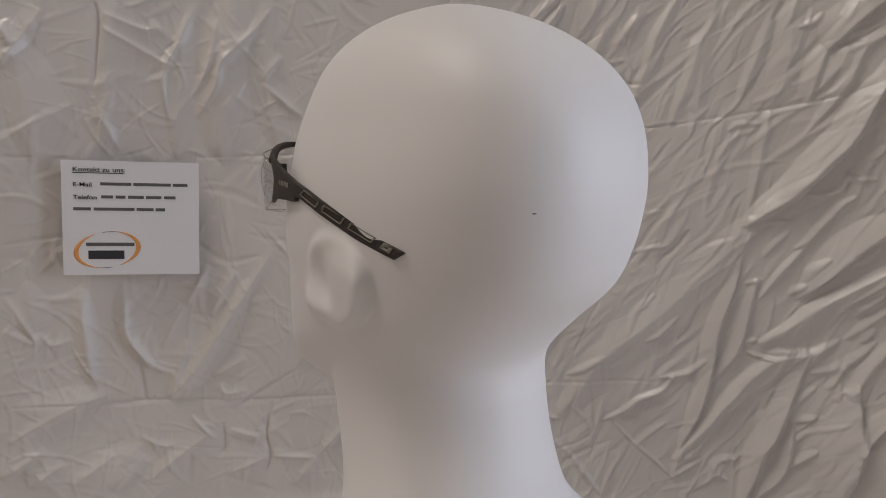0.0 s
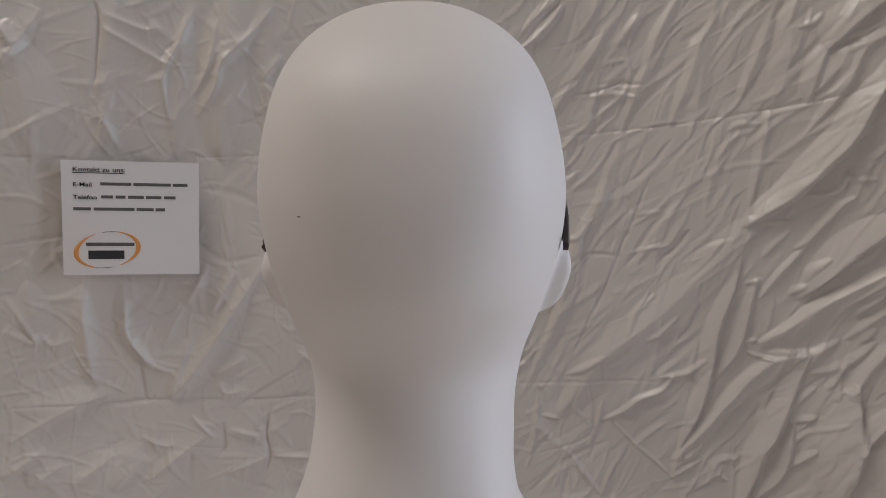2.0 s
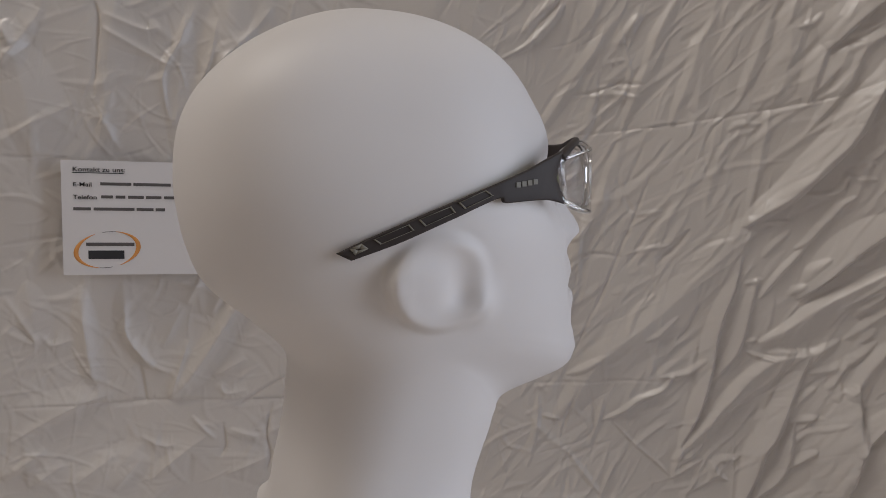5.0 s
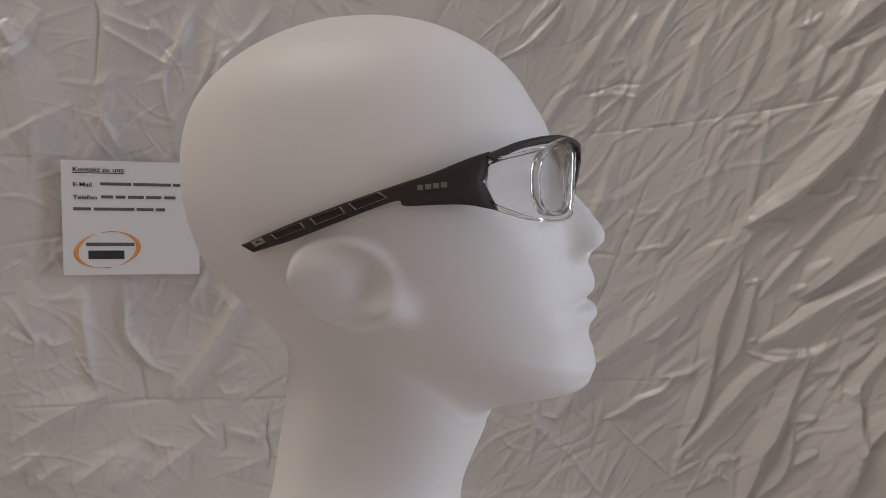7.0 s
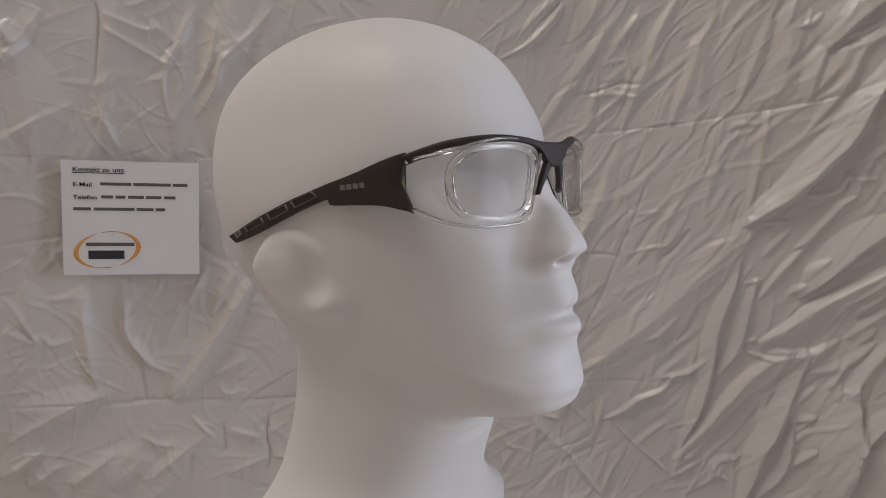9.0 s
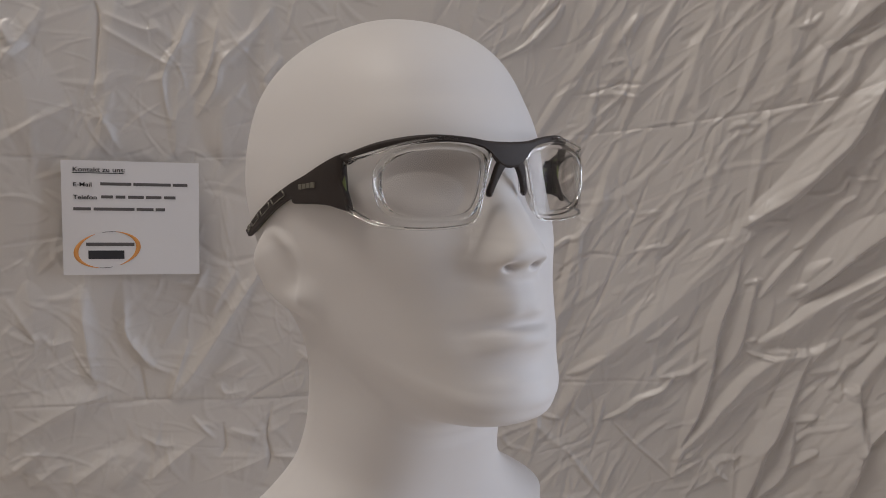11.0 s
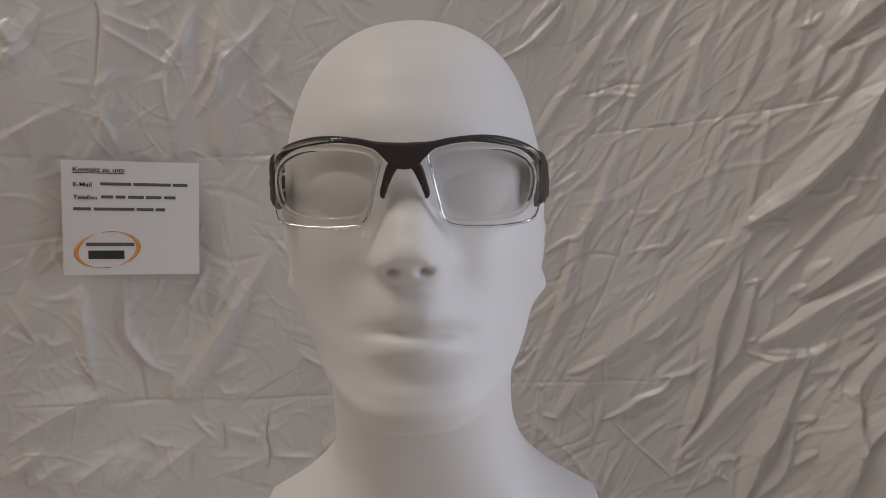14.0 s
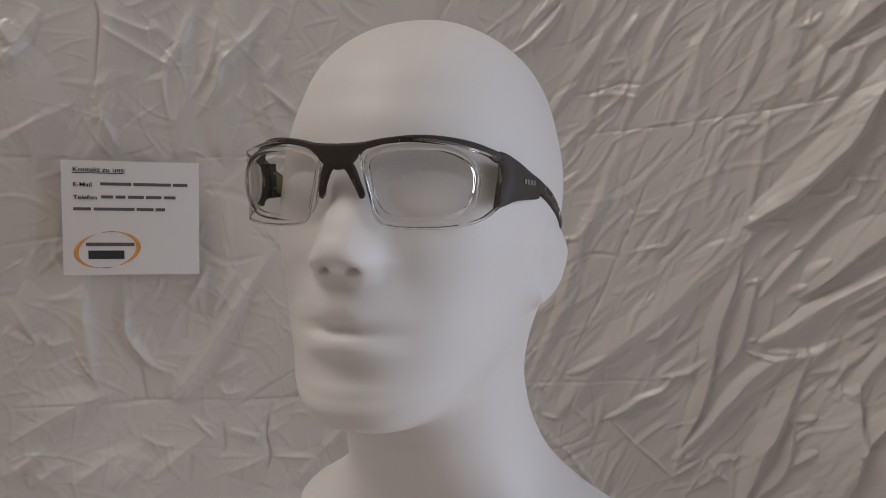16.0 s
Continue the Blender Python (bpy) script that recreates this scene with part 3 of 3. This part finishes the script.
RIM = [(0.0125, -0.0035), (0.0138, -0.0139), (0.0168, -0.0230), (0.0225, -0.0283), (0.0353, -0.0298), (0.0510, -0.0286), (0.0585, -0.0243), (0.0615, -0.0170), (0.0618, -0.0080),
       (0.0580, -0.0015), (0.0490, 0.0030), (0.0355, 0.0044), (0.0221, 0.0034), (0.0150, 0.0008)]
SIDE_TOP = [(0.0732, -0.0438), (0.0502, -0.0344), (0.0193, -0.0231), (-0.0091, -0.0136), (-0.0250, -0.0085), (-0.0396, -0.0028), (-0.0460, -0.0004), (-0.0533, 0.0018)]
SIDE_LOW = [(0.0663, -0.0474), (0.0441, -0.0405), (0.0195, -0.0314), (-0.0085, -0.0214), (-0.0135, -0.0236), (-0.0300, -0.0232), (-0.0430, -0.0235), (-0.0571, -0.0264)]


def side_x(y):
    return float(np.interp(y, [-.06, -.055, -.05, -.035, -.011, .0128, .04, .07], [.0655, .068, .0708, .0750, .0793, .0808, .0796, .0762]))


def on_side(y, z, side, off=0.0):
    return Vector((side * (side_x(y) + off), y, z))


def safety_glasses():
    root = new("safety_glasses")
    tagged(root, "clear wraparound safety glasses with dark brown half frame and prescription insert", "glasses")
    # brow bar with bridge and nose arms
    bm = bmesh.new()
    n = 41
    right = list(zip(spline([(x, z, 0) for x, z in BROW_TOP], n), spline([(x, z, 0) for x, z in BROW_LOW], n)))
    both = [(Vector((-a.x, a.y, 0)), Vector((-b.x, b.y, 0))) for a, b in reversed(right[1:])] + right
    tops = [Vector((a.x, wrap(a.x), a.y)) for a, b in both]
    lows = [Vector((b.x, wrap(b.x) - 0.0004, b.y)) for a, b in both]
    outs = []
    for a, b in both:
        slope = (wrap(a.x + 0.001) - wrap(a.x - 0.001)) / 0.002
        outs.append(Vector((slope, -1, 0)).normalized())
    proud = [0.0016 - 0.0008 * (abs(a.x) / 0.07) ** 6 for a, b in both]
    ribbon(bm, [t + o * d for t, o, d in zip(tops, outs, proud)], [t + o * d for t, o, d in zip(lows, outs, proud)], outs, 0.0042)
    for side in (-1, 1):
        # the two nose arms
        arm = spline([(side * 0.0036, -0.0941, -0.0026), (side * 0.0064, -0.0937, -0.0062), (side * 0.0088, -0.0928, -0.0122), (side * 0.0110, -0.0912, -0.0190)], 12)
        half = [0.0029 - 0.0014 * min(1, i / 8) for i in range(12)]
        half[-1], half[-2] = half[-1] * 0.45, half[-2] * 0.85
        ribbon(bm, [p + Vector((side * h, 0, 0.0008)) for p, h in zip(arm, half)], [p - Vector((side * h, 0, 0.0008)) for p, h in zip(arm, half)], [Vector((0, -1, 0))] * 12, 0.0032)
    part("brow_bar", bm, FRAME, root, "dark brown brow bar with bridge")
    for side in (-1, 1):
        # clear shield
        bm = bmesh.new()
        plate(bm, [Vector((side * p.x, p.y)) for p in spline([(x, z, 0) for x, z in LENS], 90, True)], (side * 0.041, -0.013), 0.0012, 0.0018)
        shield = part("lens", bm, LENS_SHEET, root, "clear polycarbonate lens")
        shield.data.materials.append(CLEAR)
        bm = bmesh.new()
        lip = spline([(x, z, 0) for x, z in LENS], 90, True)
        rings = []
        for i, p in enumerate(lip):
            d = (lip[(i + 1) % 90] - lip[i - 1]).normalized()
            nrm = Vector((d.y, -d.x, 0))
            sec = []
            for k in range(8):
                a = k * math.pi / 4
                o = p + nrm * 0.0008 * math.cos(a)
                sec.append(Vector((side * o.x, lens_wrap(o.x) + 0.0021 + 0.0010 * math.sin(a), o.y)))
            rings.append(sec)
        tube(bm, rings, closed=True)
        part("lens_lip", bm, CLEAR, shield, "clear rounded lens edge")
        # prescription insert: clear rim and inner lens
        bm = bmesh.new()
        ring = spline([(x, z, 0) for x, z in RIM], 80, True)
        rings = []
        for i, p in enumerate(ring):
            d = (ring[(i + 1) % 80] - ring[i - 1]).normalized()
            nrm = Vector((d.y, -d.x, 0))
            sec = []
            for v, q in ((0.0014, 0.0006), (0.0006, -0.0002), (-0.0006, -0.0002), (-0.0014, 0.0006), (-0.0014, 0.0034), (-0.0006, 0.0042), (0.0006, 0.0042), (0.0014, 0.0034)):
                o = p + nrm * v
                sec.append(Vector((side * o.x, lens_wrap(min(o.x, 0.0585)) + 0.0012 * max(0.0, (o.x - 0.0585) / 0.003) + 0.0030 + q, o.y)))
            rings.append(sec)
        tube(bm, rings, closed=True)
        rim = part("insert_rim", bm, CLEAR, root, "clear rim of the prescription insert")
        rim.visible_shadow = False
        bm = bmesh.new()
        plate(bm, [Vector((side * (0.038 + (p.x - 0.038) * 0.955), -0.0127 + (p.y + 0.0127) * 0.93)) for p in ring], (side * 0.038, -0.0127), 0.0048, 0.0014)
        inner = part("insert_lens", bm, LENS_SHEET, root, "clear prescription lens")
        inner.data.materials.append(CLEAR)
        # nose pad
        bm = bmesh.new()
        pad = spline([(side * 0.0085, -0.0915, -0.010), (side * 0.0098, -0.0900, -0.0145), (side * 0.0108, -0.0890, -0.0185)], 9)
        ribbon(bm, [p + Vector((0, 0.002, 0.0008)) for p in pad], [p - Vector((0, 0.002, 0.0008)) for p in pad], [Vector((side, 0, 0.2)).normalized()] * 9, 0.0014)
        part("nose_pad", bm, CLEAR, root, "clear nose pad").visible_shadow = False
        # temple
        bm = bmesh.new()
        n = 60
        top = spline([(y, z, 0) for y, z in SIDE_TOP], n)
        low = spline([(y, z, 0) for y, z in SIDE_LOW], n)
        outs = []
        for a in top:
            slope = (side_x(a.x + 0.004) - side_x(a.x - 0.004)) / 0.008
            outs.append(Vector((side, -slope, 0)).normalized())
        bow = [Vector((0, 0.0052 * max(0.0, (i - 50) / 9), 0)) for i in range(n)]
        ribbon(bm, [on_side(a.x, a.y, side) for a in top], [on_side(a.x, a.y, side) for a in low], outs, 0.0026, bow)
        temple = part("temple", bm, FRAME, root, "dark brown temple arm")
        # olive lining on the inner face
        bm = bmesh.new()
        inner_top = [on_side(a.x, a.y * 0.88 + b.y * 0.12, side, -0.0027) for a, b in zip(top, low)][4:57]
        inner_low = [on_side(b.x, b.y * 0.88 + a.y * 0.12, side, -0.0027) for a, b in zip(top, low)][4:57]
        ribbon(bm, inner_top, inner_low, outs[4:57], 0.0008)
        part("lining", bm, OLIVE, temple, "olive green inner lining")
        # hinge block behind the lens corner
        bm = bmesh.new()
        for z0, z1 in ((-0.008, -0.0035), (-0.0165, -0.0095), (-0.0225, -0.018)):
            box(bm, (side * 0.0666 - 0.0013, -0.0470, z0), (side * 0.0666 + 0.0013, -0.0415, z1))
        box(bm, (side * 0.0672 - 0.0008, -0.0490, -0.0225), (side * 0.0672 + 0.0008, -0.0425, -0.0035))
        part("hinge", bm, SOFT, temple, "black hinge", False)
        # printed panels
        def panel(corners, wide):
            b2 = bmesh.new()
            c = [Vector(q) for q in corners]
            m2 = sum(c, Vector((0, 0))) / 4
            inner = [q + (m2 - q).normalized() * wide * 1.5 for q in c]
            for k in range(4):
                quad = [c[k], c[(k + 1) % 4], inner[(k + 1) % 4], inner[k]]
                lo = [b2.verts.new(on_side(q.x, q.y, side, -0.0003)) for q in quad]
                hi = [b2.verts.new(on_side(q.x, q.y, side, 0.0006)) for q in quad]
                b2.faces.new(hi)
                for j in range(4):
                    b2.faces.new((lo[j], lo[(j + 1) % 4], hi[(j + 1) % 4], hi[j]))
            return b2
        for corners in (((0.0561, -0.0379), (0.0391, -0.0316), (0.0367, -0.0344), (0.0530, -0.0404)), ((0.0344, -0.0296), (0.0178, -0.0239), (0.0156, -0.0269), (0.0312, -0.0329)),
                        ((0.0140, -0.0223), (-0.0013, -0.0168), (-0.0054, -0.0195), (0.0106, -0.0255))):
            part("panel_outline", panel(corners, 0.00055), PRINT, temple, "grey printed outline")
        b2 = panel(((0.0672, -0.0418), (0.0617, -0.0396), (0.0586, -0.0420), (0.0648, -0.0447)), 0.0016)
        part("tip_badge", b2, PRINT, temple, "grey square badge at the tip")
        # maker's mark as plain blocks
        for k in range(4):
            bm = bmesh.new()
            y0 = -0.0195 - k * 0.0037
            z0 = -0.0161 + k * 0.0004
            for (ya, za), (yb, zb) in (((0, 0), (0.0028, 0.0026)),):
                ends = [(y0 - ya, z0 + za), (y0 - yb, z0 + za), (y0 - yb, z0 + zb), (y0 - ya, z0 + zb)]
                lo = [bm.verts.new(on_side(q[0], q[1], side, -0.0003)) for q in ends]
                hi = [bm.verts.new(on_side(q[0], q[1], side, 0.0005)) for q in ends]
                bm.faces.new(hi)
                for j in range(4):
                    bm.faces.new((lo[j], lo[(j + 1) % 4], hi[(j + 1) % 4], hi[j]))
            part("mark_block", bm, PRINT, temple, "grey maker's mark", False)
    return root


# ---- the card ----
def card():
    """A contact card pinned flat on the cloth; its own space is in metres from its lower left corner."""
    root = new("contact_card")
    lo_l, lo_r, up_l = Vector((-0.3331, 0.2363, 0.2651)), Vector((-0.2185, 0.2657, 0.2603)), Vector((-0.3262, 0.2384, 0.3699))
    ex = (lo_r - lo_l).normalized()
    ez = (up_l - lo_l)
    ez = (ez - ex * ez.dot(ex)).normalized()
    ey = ez.cross(ex)
    W, Hh = (lo_r - lo_l).length, (up_l - lo_l).length
    m = Matrix((ex, ey, ez)).transposed().to_4x4()
    m.translation = lo_l
    root.matrix_world = m
    tagged(root, "white printed contact card fixed to the cream cloth", "card")
    bm = bmesh.new()
    box(bm, (0, 0, 0), (W, 0.0012, Hh))
    part("sheet", bm, PAPER, root, smooth=False)

    def bar(name, x0, x1, y0, y1, mat=INK, label=""):
        b2 = bmesh.new()
        box(b2, (x0 * W, -0.0003, (1 - y1) * Hh), (x1 * W, 0.0004, (1 - y0) * Hh))
        return part(name, b2, mat, root, label, False)

    def words(text, x, y, size, label):
        cu = bpy.data.curves.new("words", "FONT")
        cu.body, cu.size, cu.extrude, cu.offset = text, size, 0.0002, 0.00003
        tmp = new("words", cu)
        bpy.context.view_layer.update()
        me = bpy.data.meshes.new_from_object(tmp.evaluated_get(bpy.context.evaluated_depsgraph_get()))
        bpy.data.objects.remove(tmp)
        me.transform(pose(x * W, -0.0004, (1 - y) * Hh, 90) @ Matrix.Diagonal((1.22, 1, 1, 1)))
        me.materials.clear()
        me.materials.append(INK)
        ob = new("words", me)
        ob.parent = root
        tagged(ob, label)

    words("Kontakt zu uns:", 0.08, 0.095, 0.0058, "words Kontakt zu uns in black")
    bar("underline", 0.08, 0.445, 0.103, 0.110)
    words("E-Mail", 0.08, 0.225, 0.0054, "word E-Mail in black")
    words("Telefon", 0.08, 0.335, 0.0054, "word Telefon in black")
    for x0, x1, y in ((0.275, 0.50, 0.20), (0.515, 0.79, 0.20), (0.805, 0.915, 0.20), (0.28, 0.365, 0.313), (0.385, 0.455, 0.313), (0.475, 0.59, 0.313), (0.605, 0.72, 0.313), (0.74, 0.825, 0.313),
                      (0.08, 0.205, 0.42), (0.225, 0.52, 0.42), (0.535, 0.66, 0.42), (0.675, 0.745, 0.42)):
        bar("text_bar", x0, x1, y - 0.013, y + 0.013, GREY_INK, "dark bar of unreadable text")
    # emblem: two open arcs and plain bars
    for a0, a1, mat, label in ((112, 255, ORANGE_INK, "orange arc"), (-68, 75, ORANGE_INK, "orange arc"), (75, 98, GREY_INK, "grey arc tip"), (255, 278, GREY_INK, "grey arc tip")):
        bm = bmesh.new()
        rings = []
        for i in range(25):
            t = i / 24
            a = radians(a0 + (a1 - a0) * t)
            thick = 0.0006 + 0.0034 * math.sin(math.pi * t) if mat is ORANGE_INK else 0.0007
            ca, sa = math.cos(a), math.sin(a)
            cx, cz = 0.318 * W, 0.222 * Hh
            out = Vector((cx + 0.243 * W * ca, 0, cz + 0.160 * Hh * sa + 0.030 * Hh * ca))
            inn = Vector((cx + (0.243 * W - thick) * ca, 0, cz + (0.160 * Hh - thick * 0.6) * sa + 0.030 * Hh * ca))
            rings.append([out + Vector((0, -0.0003, 0)), inn + Vector((0, -0.0003, 0)), inn + Vector((0, 0.0004, 0)), out + Vector((0, 0.0004, 0))])
        tube(bm, rings)
        part("emblem_arc", bm, mat, root, label)
    bar("emblem_bar", 0.165, 0.515, 0.715, 0.745, GREY_INK, "dark bar of the emblem's name")
    bar("emblem_bar", 0.18, 0.44, 0.785, 0.86, INK, "black bar of the emblem's name")
    return root


room()
hung_cloth()
bust = display_head()
glasses = safety_glasses()
card()

# ---- the turning ----
TURN = [(0.0, 222.78), (0.5, 210.09), (1.0, 196.96), (1.5, 187.76), (2.0, 177.59), (2.5, 164.38), (3.0, 156.01), (3.5, 144.7), (4.0, 132.75), (6.3, 92.9), (6.5, 88.73), (7.0, 78.5), (7.5, 71.49),
        (8.0, 65.69), (8.5, 59.36), (9.0, 52.11), (9.2, 49.4), (11.3, 29.9), (11.5, 27.7), (12.0, 22.63), (12.5, 16.59), (13.0, 9.77), (13.5, 3.66), (14.0, 0.53), (14.5, -4.73), (15.0, -9.01), (15.5, -13.8), (16.0, -19.29)]


def motions():
    walk(bust, [(t, pose(0, 0, 0, 0, 0, a)) for t, a in TURN])
    on_head = pose(GLASSES_X, 0, EYE_HEIGHT)
    walk(glasses, [(t, pose(0, 0, 0, 0, 0, a) @ on_head) for t, a in TURN])


motions()
